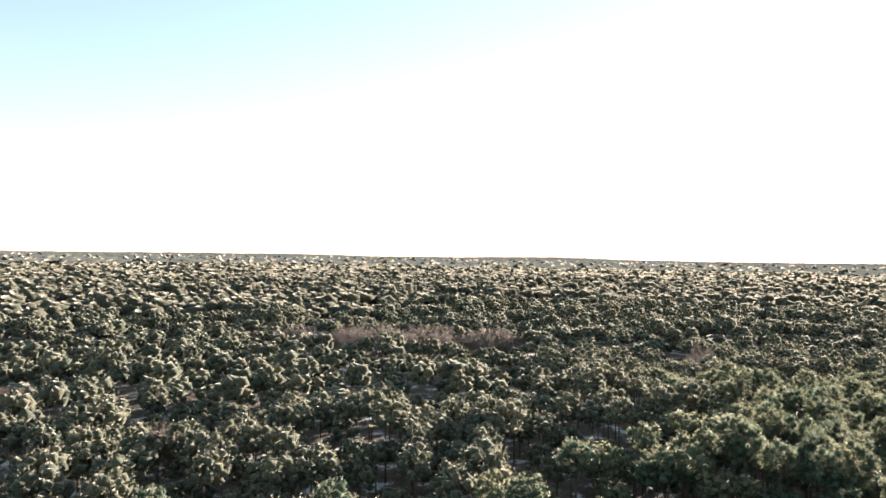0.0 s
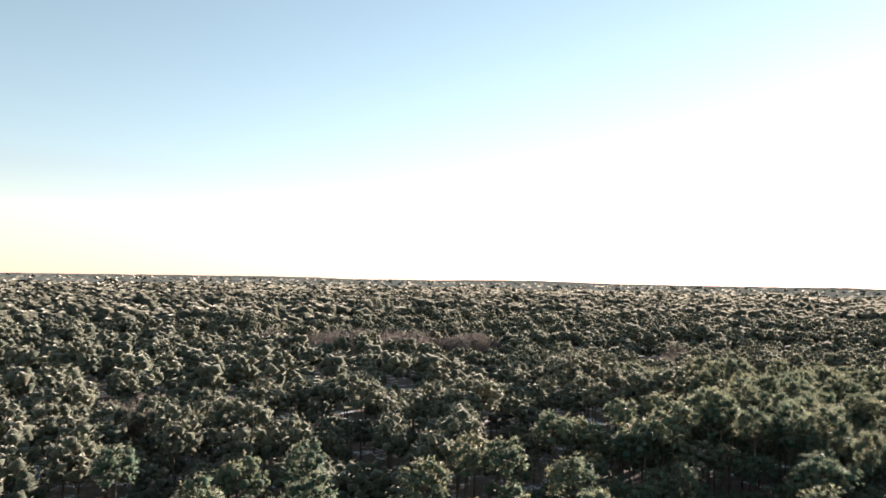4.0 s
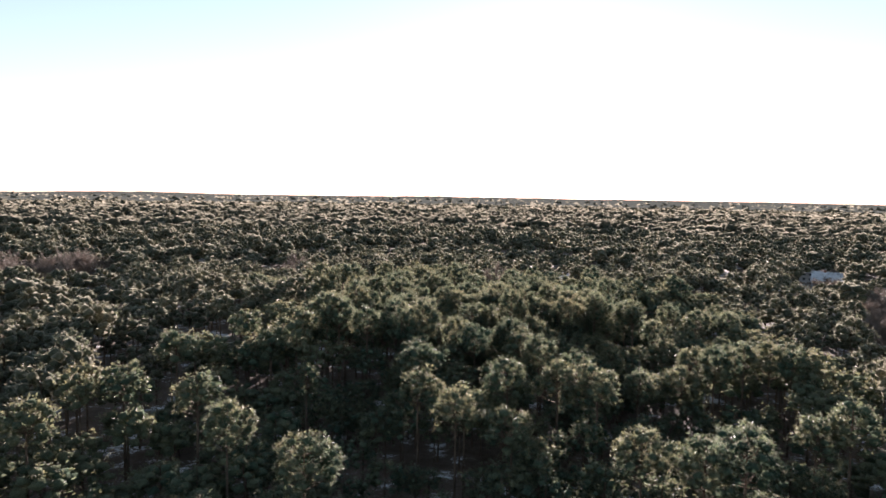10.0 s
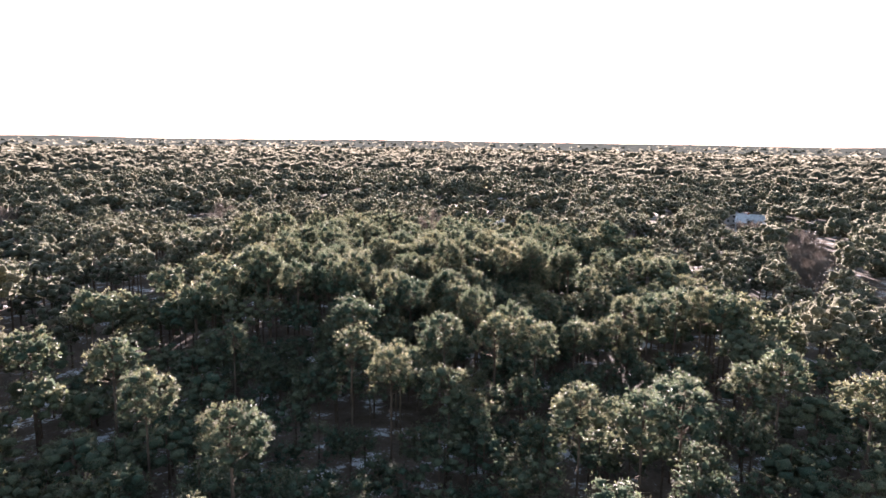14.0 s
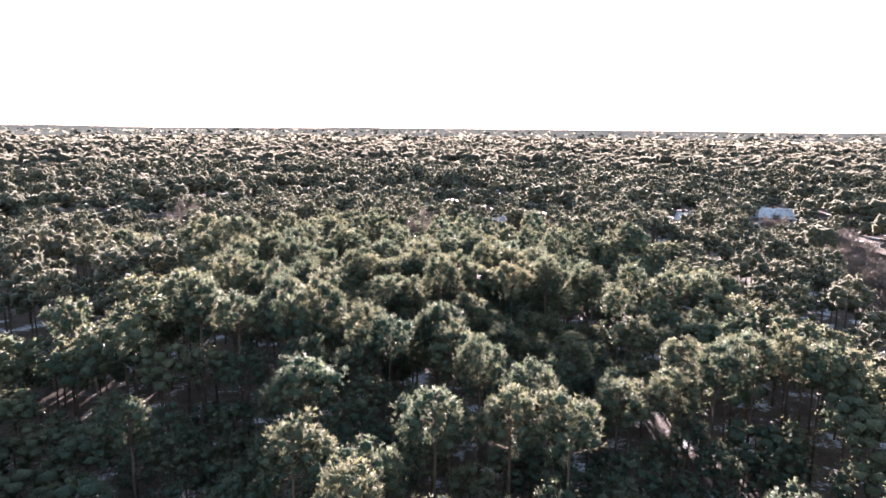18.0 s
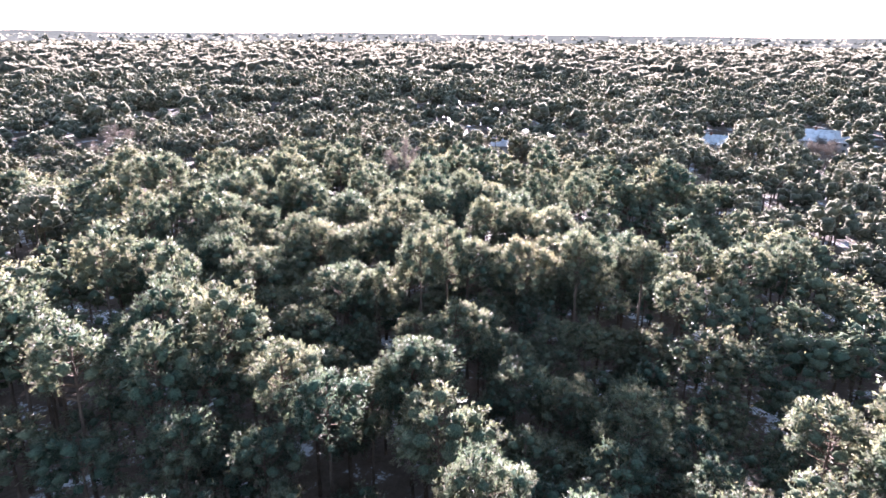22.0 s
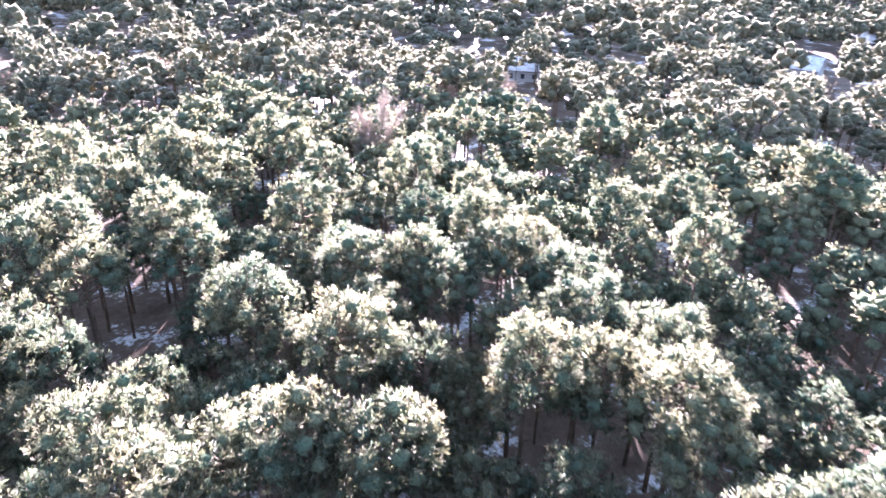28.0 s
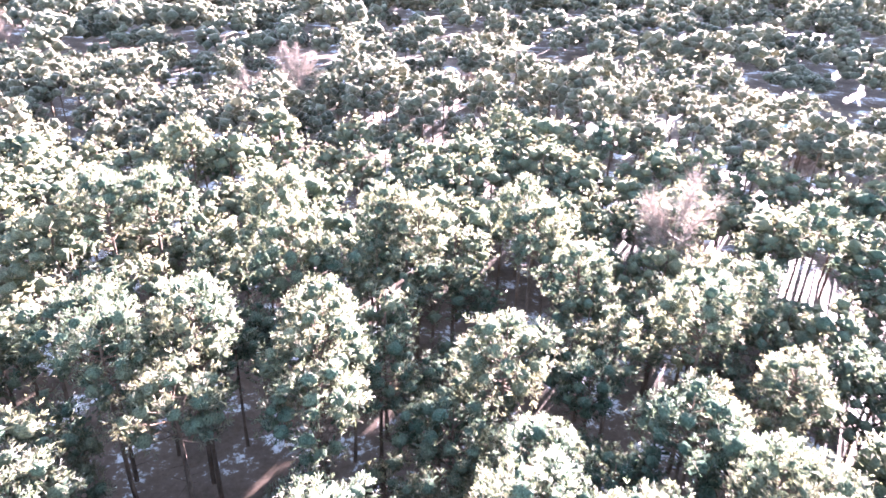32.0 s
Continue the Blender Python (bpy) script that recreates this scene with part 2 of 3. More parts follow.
def turns(rng, n):
    """n random turns, as matrices."""
    q = unit(rng.normal(0, 1, (n, 4)))
    w, x, y, z = q.T
    return np.stack([np.stack([1 - 2 * (y * y + z * z), 2 * (x * y - z * w), 2 * (x * z + y * w)], 1),
                     np.stack([2 * (x * y + z * w), 1 - 2 * (x * x + z * z), 2 * (y * z - x * w)], 1),
                     np.stack([2 * (x * z - y * w), 2 * (y * z + x * w), 1 - 2 * (x * x + y * y)], 1)], 1)


def dome(rng, centre, radius, away, solid=None):
    """The rounded mass of a bough's older needles, open below."""
    v0, t0 = solid or (ICO_V, ICO_T)
    v = v0 @ turns(rng, 1)[0].T
    keep = v[t0].mean(1) @ unit(away + (0, 0, 0.4)) > -0.55
    used, at = np.unique(t0[keep], return_inverse=True)
    soft = v[used]
    return soft * rng.uniform(0.78, 1.16, (len(soft), 1)) * radius * (1, 1, 0.85) + centre, at.reshape(-1, 3), soft


def shoots(rng, centre, radius, away, count, per, length, width):
    """A bough end: upright shoots all over its outer side, each a brush of fine needles."""
    q = unit(unit(rng.normal(0, 1, (count, 3))) + 0.45 * away + (0, 0, 0.25))
    root = centre + q * radius * rng.uniform(0.5, 1.0, (count, 1)) * (1, 1, 0.9)
    return sprays(rng, root, unit(q + (0, 0, 0.4)), per, length, width, 0.7)


def old_needles(rng, centre, radius, count):
    """Older tufts that break the outline of a bough's mass."""
    q = unit(rng.normal(0, 1, (count, 3)))
    return sprays(rng, centre + q * radius * 0.25, q, 1, 0.55 * radius, 0.17 * radius, 0.45)


def crown_plan(rng, height, radius, base, count):
    """Centres, sizes and outward ways of the boughs of a pine's broad, broken dome."""
    c = []
    lean = rng.normal(0, 0.3, 2)
    half = (height - base) * 0.5
    low = -0.62
    size = 0.3 * math.sqrt(34 / count)          # fewer boughs are larger ones
    side, pull = rng.uniform(0, 6.28), rng.uniform(0.05, 0.22)
    for i in range(count):
        f = (i + 0.5) / count
        z = 1.0 - (1.0 - low) * f ** 0.9
        a = i * 2.39996 + rng.uniform(-0.45, 0.45)
        ring = math.sqrt(max(0.04, 1 - z * z)) if z > 0 else 1.0 - 0.5 * z * z
        ring *= 1 + pull * math.cos(a - side) + 0.1 * math.sin(3 * a + 2 * side)
        way = np.array((math.cos(a) * ring, math.sin(a) * ring, z))
        place = way * (radius, radius, half) * (1.12 - size - rng.uniform(0.0, 0.28)) + (lean[0], lean[1], base + half)
        place[2] += rng.uniform(-0.4, 0.4)
        place[2] = min(place[2], height - 0.9 * size * radius)
        c.append((place, rng.uniform(0.72, 1.28) * radius * size, unit(way + (0, 0, 0.25))))
    return c


def pine_arrays(seed, height, radius, base, count, needles, core=0.62, solid=None, sides=6, limbs=True, old=12):
    """Trunk, limbs, needles and inner boughs of one pine standing at the origin."""
    rng = np.random.default_rng(seed)
    plan = crown_plan(rng, height, radius, base, count)
    bend = rng.normal(0, 0.22, 2)
    zs = np.array((0, 0.3, 0.6, 0.85, 0.96)) * height
    r0 = 0.0095 * height
    pts = [(bend[0] * math.sin(2.4 * z / height), bend[1] * math.sin(3.1 * z / height), z) for z in zs]
    trunk = tube(pts, r0 * np.array((1.25, 0.95, 0.75, 0.4, 0.12)), sides)
    arms = []
    if limbs:
        for c, r, w in plan:
            z0 = max(base * 0.92, c[2] - 0.55 * math.hypot(c[0], c[1]) - 0.3)
            start = np.array((bend[0] * math.sin(2.4 * z0 / height), bend[1] * math.sin(3.1 * z0 / height), z0))
            midp = (start + c) / 2 + (0, 0, -0.12 * math.hypot(c[0], c[1]))
            arms.append(tube([start, midp, c + w * r * 0.5], (0.07, 0.045, 0.015), 3, True))
        # dead stubs below the living crown
        for i in range(9):
            z0 = base * rng.uniform(0.5, 0.97)
            a = rng.uniform(0, 6.28)
            e = np.array((math.cos(a), math.sin(a), rng.uniform(-0.15, 0.3))) * rng.uniform(0.6, 1.8)
            arms.append(tube([(0, 0, z0), np.array((0, 0, z0)) + e], (0.04, 0.012), 3, True))
    crown = joined([shoots(rng, c, r, w, *needles) for c, r, w in plan])
    inside = [dome(rng, c, r * core, w, solid) for c, r, w in plan]
    if old:
        inside += [old_needles(rng, c, r, old) for c, r, w in plan]
    inside = joined(inside)
    return trunk, (joined(arms) if arms else None), crown, inside


# ---- ground ----
def height_at(x, y):
    """The gently rolling ground."""
    return 0.9 * noise.noise((x * 0.008, y * 0.008, 0.0)) + 0.25 * noise.noise((x * 0.05, y * 0.05, 3.0))


def ground_sheet():
    steps = np.concatenate([np.linspace(-4800, -700, 8), np.linspace(-300, 700, 76), np.linspace(1000, 4800, 8)])
    n = len(steps)
    v = np.array([(x, y, height_at(x, y) if abs(x) < 720 and abs(y) < 720 else 0.0) for y in steps for x in steps])
    i = np.arange(n * n).reshape(n, n)
    a, b, c, d = i[:-1, :-1].ravel(), i[:-1, 1:].ravel(), i[1:, 1:].ravel(), i[1:, :-1].ravel()
    t = np.concatenate([np.stack([a, b, c], 1), np.stack([a, c, d], 1)])
    return tagged(new("ground", mesh_from("ground", v, t, FLOOR, True)), "patchy snow and brown leaf litter on forest ground", "ground", kind="structure")


ground = ground_sheet()

# ---- the wood ----
# Openings in the wood: x, y, half length, half width, turn in degrees.
GAPS = [(-20, 316, 64, 30, 0), (-72, 395, 9, 52, 0), (180, 298, 78, 15, -42), (325, 186, 40, 13, -18),
        (250, 108, 45, 9, 27), (205, 89, 42, 8, 24), (38, 425, 40, 4.5, 108), (291, 155, 48, 8, 20), (265, 179, 42, 6, 28), (206, 222, 34, 6, 45), (100, 163, 9, 5, 60), (126, 148, 4, 3, 0), (84, 134, 5, 3.5, 0)]


def in_gap(x, y, pad=0.0):
    for gx, gy, a, b, turn in GAPS:
        c, s = math.cos(radians(turn)), math.sin(radians(turn))
        u, w = (x - gx) * c + (y - gy) * s, -(x - gx) * s + (y - gy) * c
        if (u / (a + pad)) ** 2 + (w / (b + pad)) ** 2 < 1:
            return True
    return False


# Tall pines that stand out: x, y, height of the top.
TREES_START = [(-25.6, 83.5, 19.1), (-41.8, 98.7, 19.2), (-78, 134.2, 19.2), (-55, 115.3, 19.2), (-23.2, 94.3, 19.2), (-12.8, 87.2, 19.1), (-58.3, 133.4, 19.2), (-40.6, 118.3, 19.2), (25.6, 65.6, 18.7), (-16.3, 102.3, 19.1), (-44.3, 129.6, 19.2), (1.3, 93.2, 19.1), (61, 43.3, 18.7), (-93.4, 179.4, 19.3), (57.9, 49.3, 18.7), (21.8, 81.4, 18.7), (67.8, 43.6, 18.7), (-21.1, 122.3, 19.2), (-36.6, 136.9, 19.3), (87.9, 31.2, 19), (-73.1, 173.6, 19.2), (52.5, 65.9, 16.9), (8.2, 107.3, 19.1), (21.6, 96.3, 18.7), (49, 72.6, 18.7), (3.7, 112.9, 19.1), (88.9, 42.2, 18.7)]
TREES_EARLY = [(14.2, 108.5, 18.7), (53.8, 77.3, 17), (49.4, 82.2, 18.8), (8.7, 119.5, 19.1), (62, 78.6, 19.6), (-118.1, 235.7, 19.3), (-5, 138, 19.2), (69.1, 75.4, 19.3), (-4.7, 141.5, 19.3), (40.7, 104.1, 15.6), (-21.7, 159.5, 19.3), (56, 93.7, 19.7), (57.5, 96.8, 18.7), (78.7, 80.7, 18.7), (25.4, 127.4, 19.2), (-21.6, 168.6, 19.3), (-196, 324.1, 19.3), (110.2, 59.1, 19.1), (9.9, 148.7, 19.3), (109.8, 62.3, 19.1), (101.9, 71.2, 18.6), (124.2, 52.1, 19.1), (106.3, 69, 19), (110.1, 66.3, 19.3), (129.9, 50.7, 19.1), (73.4, 102.4, 19.7), (-90, 247, 19.3)]
TREES_MIDDLE = [(105.3, 77.4, 16.7), (64.7, 114.2, 22), (72.6, 108, 20.1), (81, 101.5, 20.2), (95.2, 89.3, 16.3), (83.4, 102.6, 18.7), (41.7, 139.9, 19.6), (92.1, 100.2, 15.7), (67.7, 122.7, 22.2), (72.4, 118.9, 22.2), (70.6, 127.2, 21.7), (67.3, 140.4, 23.5), (91.5, 122.4, 18.7), (96.1, 120.2, 22.6), (72.3, 143.3, 20.6), (82.2, 135.1, 19.7), (113, 110.4, 22.1), (110, 116.1, 20.8), (104.6, 120.9, 19.8), (81.9, 141.5, 19.9), (117.7, 114.3, 20.5), (125.1, 112.5, 19), (84.7, 147.8, 19.8), (97.6, 138.5, 19), (138.7, 102.9, 17.4)]
TREES_LATE = [(93.8, 144, 20.8), (120.3, 121, 18.7), (107.5, 134, 18.9), (138.1, 110.1, 17.6), (86.3, 155.3, 22.1), (123.4, 124.2, 20.3), (93.5, 153.9, 19.4), (118.1, 132.6, 21.1), (66.6, 178.5, 22.1), (91.4, 158.3, 19.6), (109.7, 143, 20.5), (89.5, 161, 19.9), (130.3, 129.3, 18.7), (127.4, 135.2, 19.6), (107.3, 153.3, 19.7), (114.7, 147.4, 18.3), (97.8, 166.2, 19.7), (123.4, 146.4, 19.2), (91.2, 176.2, 19.7), (117.3, 153.7, 19.1), (106.7, 164.7, 19.6), (123, 151.8, 19.1), (128.9, 147.3, 19.5), (143.3, 135.4, 21), (97.6, 175.1, 20.1)]
TREES_END = [(107.2, 168.8, 20.6), (179.3, 106.4, 16.8), (133.7, 147.5, 18.8), (119.6, 160.2, 16.8), (107.1, 173.3, 20.9), (88, 193.1, 22), (129.4, 159.5, 19.1), (120, 167.8, 19.8), (92.4, 193.3, 22.2), (105.1, 184.6, 21.2), (103.4, 193.5, 21.9), (157.9, 146.7, 18), (140.4, 163.7, 17.8), (136.7, 170.3, 19.9), (176.4, 136.6, 18.3), (117.1, 189.1, 19.6), (114.5, 191.7, 20.6), (177.9, 140.4, 19.9), (127.7, 185.7, 20.3), (92.1, 218.9, 19.9), (127.5, 190, 21.3), (144.5, 177.1, 17.5), (146.6, 193.9, 15.7), (158.2, 185.3, 18.6), (151.7, 200, 15.2), (202.8, 162.7, 18.7)]
TREES_BETWEEN = [(81, 51.5, 14.3), (85.4, 44.4, 16.8), (72.9, 71.1, 18.7), (88.8, 76.1, 15), (74.9, 86.1, 20.5), (56.4, 125.5, 23.3), (55.5, 130, 23.6), (59.4, 118.7, 22.1), (78, 94.8, 19.6), (111.6, 74, 16.6), (147.4, 100.1, 16.1), (73.6, 136.6, 22.1), (79, 165.1, 21.7), (93.4, 138, 20.1), (87.6, 123, 19.7), (122.7, 108.2, 19.5), (116.6, 93.7, 13.9), (92.5, 109.2, 18.2), (103.1, 137.4, 19.8), (101.3, 121.4, 22.4), (123.8, 139.6, 17.7), (122.4, 129.5, 19.3), (114, 138.9, 18.1), (131.1, 152.8, 20.4), (132.6, 141.4, 18.8), (93.5, 169.4, 21.6), (130.5, 181.5, 17.6), (170.5, 169, 19.9), (98.6, 172.1, 21.4), (115.7, 164.3, 15.6), (146.8, 147.5, 19.5), (223, 240, 11.5), (228.5, 238, 12), (217, 243, 11), (225, 234, 17)]
CROWNS = TREES_START + TREES_EARLY + TREES_MIDDLE + TREES_LATE + TREES_END + TREES_BETWEEN
TALL = np.array(CROWNS)


# Hollows of young, low pines that stand in the shade: x, y, radius.
HOLLOWS = [(36, 106, 19), (24, 88, 12), (50, 72, 9), (80, 58, 11), (98, 64, 10), (107, 92, 12), (117, 101, 8), (84, 133, 5), (99, 165, 6), (147, 121, 9), (154, 137, 7), (44, 150, 12)]


def canopy_height(x, y):
    """How tall the wood stands round a place, led by the tall pines near it."""
    d = np.hypot(TALL[:, 0] - x, TALL[:, 1] - y) + 2.0
    w = d ** -3.0
    near = float((w * TALL[:, 2]).sum() / w.sum())
    k = min(1.0, max(0.0, (float(d.min()) - 12.0) / 40.0))
    own = 18.8 + 5.5 * noise.noise((x * 0.012, y * 0.012, 7.0)) + 1.8 * noise.noise((x * 0.045, y * 0.045, 1.0))
    return near * (1 - k) + own * k


rng = random.Random(4)
taken = {}


def free(x, y, r):
    ci, cj = int(x // 6), int(y // 6)
    for i in range(ci - 1, ci + 2):
        for j in range(cj - 1, cj + 2):
            for px, py in taken.get((i, j), ()):
                if (px - x) ** 2 + (py - y) ** 2 < r * r:
                    return False
    return True


def take(x, y):
    taken.setdefault((int(x // 6), int(y // 6)), []).append((x, y))


def visible_side(x, y):
    """Whether a place lies in the sweep of wood that the flight looks over."""
    return -38 < math.degrees(math.atan2(x + 6, y + 6)) < 78


# stations along the flight: x, y, the way it looks, the nearest distance that it sees
STATIONS = [(0, 0, 0.0, 80), (0, 0, 0.35, 64), (0, 0, 0.68, 48)] + [(108 * k / 8, 130 * k / 8, 0.69, (44, 42, 38, 29, 23, 21, 21)[k - 1]) for k in range(1, 8)]
STATIONS += [(97, 116, 0.45, 21), (107, 129, 0.2, 21)]


def view_distance(x, y):
    """How near a place is ever seen from."""
    best = 9000.0
    for sx, sy, way, least in STATIONS:
        u = (x - sx) * math.sin(way) + (y - sy) * math.cos(way)
        w = abs((x - sx) * math.cos(way) - (y - sy) * math.sin(way))
        if u > least and w < 0.72 * u + 6:
            best = min(best, math.hypot(x - sx, y - sy))
    return best if best < 9000 else 200.0 + math.hypot(x, y)


near_spots, mid_spots, low_spots, far_spots, coarse_spots, farthest_spots, skyline_spots = [], [], [], [], [], [], []
for tx, ty, top in CROWNS:
    d = view_distance(tx, ty)
    take(tx, ty)
    spot = (tx, ty, top - height_at(tx, ty), rng.uniform(0.88, 1.1), rng.uniform(0, 6.28))
    (near_spots if d < 112 else low_spots).append(spot)
NAMED = len(near_spots)


def scatter(step, inner, outer, into, seen=True, spread=0.42, squat=(0.72, 1.0), west=-760, far=1250, wide=(0.8, 1.12)):
    for i in range(int(west / step), int(far / step)):
        for j in range(int(-200 / step), int(far / 0.87 / step)):
            x = (i + 0.5 * (j % 2) + rng.uniform(-spread, spread)) * step
            y = (j * 0.87 + rng.uniform(-spread, spread)) * step
            d = view_distance(x, y)
            if not inner <= d < outer or visible_side(x, y) != seen:
                continue
            if in_gap(x, y, 1.0) or not free(x, y, 0.74 * step):
                continue
            take(x, y)
            gap = min(1.0, max(0.0, (float(np.hypot(TALL[:, 0] - x, TALL[:, 1] - y).min()) - 5.0) / 10.0))
            hollow = min(1.0, max(0.0, 0.5 + 1.4 * noise.noise((x * 0.03, y * 0.03, 5.0)))) if d > 75 else 1.0
            lift = 0.05 * min(1.0, max(0.0, (0.64 * x + 0.77 * y - 95.0) / 60.0)) if d < 105 else 0.0
            h = canopy_height(x, y) * (squat[0] + lift + (squat[1] - squat[0]) * rng.random() ** 0.7 - (0.42 if x * x + y * y < 13500 else 0.22 - lift) * gap * hollow)
            if d < 105 and x * x + y * y < 13500:
                h *= 0.86
            if 105 < d < 440:
                # hollows of younger growth
                h -= 4.5 * min(1.0, max(0.0, 2.2 * noise.noise((x * 0.045, y * 0.045, 9.0)) - 0.15))
            if any((x - hx) ** 2 + (y - hy) ** 2 < hr * hr for hx, hy, hr in HOLLOWS):
                h = min(h, 7.0 + 4.0 * rng.random())
            h = max(h, 6.5)
            into.append((x, y, h, rng.uniform(*wide) * (0.82 + 0.01 * h), rng.uniform(0, 6.28)))


scatter(4.2, -99, 62, near_spots, squat=(0.5, 0.83))
scatter(4.8, 62, 105, mid_spots, squat=(0.52, 0.88), wide=(0.9, 1.25))
scatter(6.5, 105, 180, low_spots, squat=(0.62, 1.08), wide=(0.85, 1.15))
scatter(7.2, 180, 440, coarse_spots, squat=(0.7, 1.14), wide=(0.85, 1.15))
scatter(10.2, 440, 1010, far_spots, squat=(0.84, 1.08), wide=(1.0, 1.35))
scatter(20.0, 1010, 1700, farthest_spots, squat=(0.88, 1.06), west=-1300, far=2000)
scatter(40.0, 1700, 3300, skyline_spots, squat=(0.9, 1.1), west=-2300, far=3500)
scatter(10.0, -99, 320, far_spots, False, squat=(0.7, 1.0), wide=(0.85, 1.05))
scatter(8.4, 320, 420, far_spots, False)

# full pines, each a thing of its own: the nearest with the finest needles
SHAPES = [(3.7, 12.6), (3.5, 13.2), (4.0, 12.2), (3.4, 12.8), (3.8, 13.4), (3.3, 12.0), (3.6, 13.0), (3.9, 12.9)]


def pine_mesh(seed, radius, base, count, needles, core, old):
    t, a, c, q = pine_arrays(seed, 20.0, radius, base, count, needles, core, old=old)
    v, f, n = joined([c, q, a])
    crown = mesh_from("crown", v, f, NEEDLES, True, n)
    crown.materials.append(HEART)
    crown.materials.append(BARK)
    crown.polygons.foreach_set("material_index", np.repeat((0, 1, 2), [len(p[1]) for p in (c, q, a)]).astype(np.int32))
    return mesh_from("trunk", *t, BARK, True), crown


FINE_MESH = [pine_mesh(11 + k, radius, base - 0.6, 36, (18, 11, 0.37, 0.054), 0.45, 26) for k, (radius, base) in enumerate(SHAPES)]
NEAR_MESH = [pine_mesh(31 + k, radius, base - 0.8, 34, (13, 8, 0.4, 0.072), 0.52, 16) for k, (radius, base) in enumerate(SHAPES)]
PLAIN_MESH = [pine_mesh(51 + k, radius, base - 1.0, 28, (11, 5, 0.44, 0.13), 0.58, 8) for k, (radius, base) in enumerate(SHAPES)]


def stretch(h):
    """How much a pine of height h is stretched upright: short ones keep most of their crown's depth."""
    return h / 20.0 if h > 20.0 else 0.45 + 0.55 * h / 20.0


def pine(k, label, x, y, h, wide, turn):
    root = new("pine_tree")
    root.matrix_basis = Matrix.LocRotScale((x, y, height_at(x, y) - 0.05 + h - 20.0 * stretch(h)), Euler((0, 0, turn)), (wide, wide, stretch(h)))
    d = min(view_distance(x, y), math.hypot(x - 107, y - 129) + 4)
    for name, me in zip(("trunk", "crown"), (FINE_MESH if d < 34 else NEAR_MESH if d < 70 else PLAIN_MESH)[k]):
        ob = new(name, me)
        ob.parent = root
    return tagged(root, label, "pine tree", "pines of the wood")


named, rest = near_spots[:NAMED], near_spots[NAMED:]
rest.sort(key=lambda s: view_distance(s[0], s[1]))
for s_no, s in enumerate(named + rest[:300 - NAMED]):
    if s_no < NAMED:
        label = "tall pine with bare grey-brown trunk and broad sunlit crown"
    elif s[2] < 12:
        label = "young pine with a rounded green crown among taller pines"
    else:
        label = "pine with bare grey-brown trunk and tufted green crown"
    pine(s_no % 8, label, *s)
rest = rest[300 - NAMED:]


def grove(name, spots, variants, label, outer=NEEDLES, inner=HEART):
    """Many alike trees joined: the trunks as one mesh, the crowns as another."""
    made = []
    for part_no in range(3):
        pieces = []
        for s_no, (x, y, h, wide, turn) in enumerate(spots):
            if variants[s_no % len(variants)][part_no] is None:
                continue
            v, t, *soft = variants[s_no % len(variants)][part_no]
            c, s = math.cos(turn), math.sin(turn)
            tall = stretch(h)
            m = np.array(((c * wide, -s * wide, 0), (s * wide, c * wide, 0), (0, 0, tall)))
            at = (x, y, height_at(x, y) - 0.05 + h - 20.0 * tall)
            pieces.append((v @ m.T + at, t, *(k @ np.array(((c, s, 0), (-s, c, 0), (0, 0, 1))) for k in soft)))
        made.append(joined(pieces) if pieces else None)
    if made[0]:
        tagged(new(name + "_trunks", mesh_from(name, *made[0], BARK)), "bare grey-brown trunks of the pine wood", "woods", kind="stuff")
    v, t, *soft = joined([p for p in made[1:] if p])
    me = mesh_from(name, v, t, outer, True, soft[0] if soft else None)
    me.materials.append(inner)
    me.polygons.foreach_set("material_index", np.repeat((0, 1), [len(p[1]) if p else 0 for p in made[1:]]).astype(np.int32))
    tagged(new(name, me), label, "woods", kind="stuff")


def wood_shapes(seed, radius, base, count, needles, core, old=0):
    """Six pines for the joined woods, with fewer and broader needles."""
    out = []
    for k in range(6):
        t, a, c, q = pine_arrays(seed + k, 20.0, radius + 0.12 * k, base + 0.2 * k, count, needles, core, OCTA, 4, False, old)
        out.append((t if count > 16 else None, c, q))
    return out


def far_shapes(seed, radius, count, swell, solid, tips, base=11.2):
    """Pines seen from far: rounded boughs with a few broad tufts."""
    out = []
    for k in range(6):
        rg = np.random.default_rng(seed + k)
        plan = crown_plan(rg, 20.0, radius * (1 + 0.03 * k), base, count)
        out.append((None, joined([shoots(rg, c, r * swell, w, *tips) for c, r, w in plan]), joined([dome(rg, c, r * swell, w, solid) for c, r, w in plan])))
    return out


CLOSE = wood_shapes(40, 3.6, 10.4, 24, (11, 5, 0.43, 0.125), 0.52, 8)
MID = wood_shapes(50, 3.8, 10.0, 22, (8, 4, 0.5, 0.155), 0.66, 2)
LOW = wood_shapes(60, 4.2, 9.6, 22, (6, 3, 0.52, 0.18), 0.74, 2)
COARSE = wood_shapes(70, 4.6, 9.6, 14, (3, 2, 0.62, 0.25), 0.8)
FAR = far_shapes(80, 5.4, 3, 1.05, OCTA, (5, 1, 1.3, 0.6))
FARTHEST = far_shapes(90, 10.5, 2, 1.0, OCTA, (4, 1, 2.4, 1.2))
SKYLINE = far_shapes(96, 19.0, 2, 1.0, OCTA, (2, 1, 4.0, 2.2), 13.0)
grove("near_pine_wood", rest, CLOSE, "dense green pine wood with rounded tufted crowns")
grove("pine_wood", mid_spots, MID, "dense green pine wood with rounded tufted crowns")
grove("outer_pine_wood", low_spots, LOW, "dense green pine wood with rounded crowns", BROAD_NEEDLES, MASS)
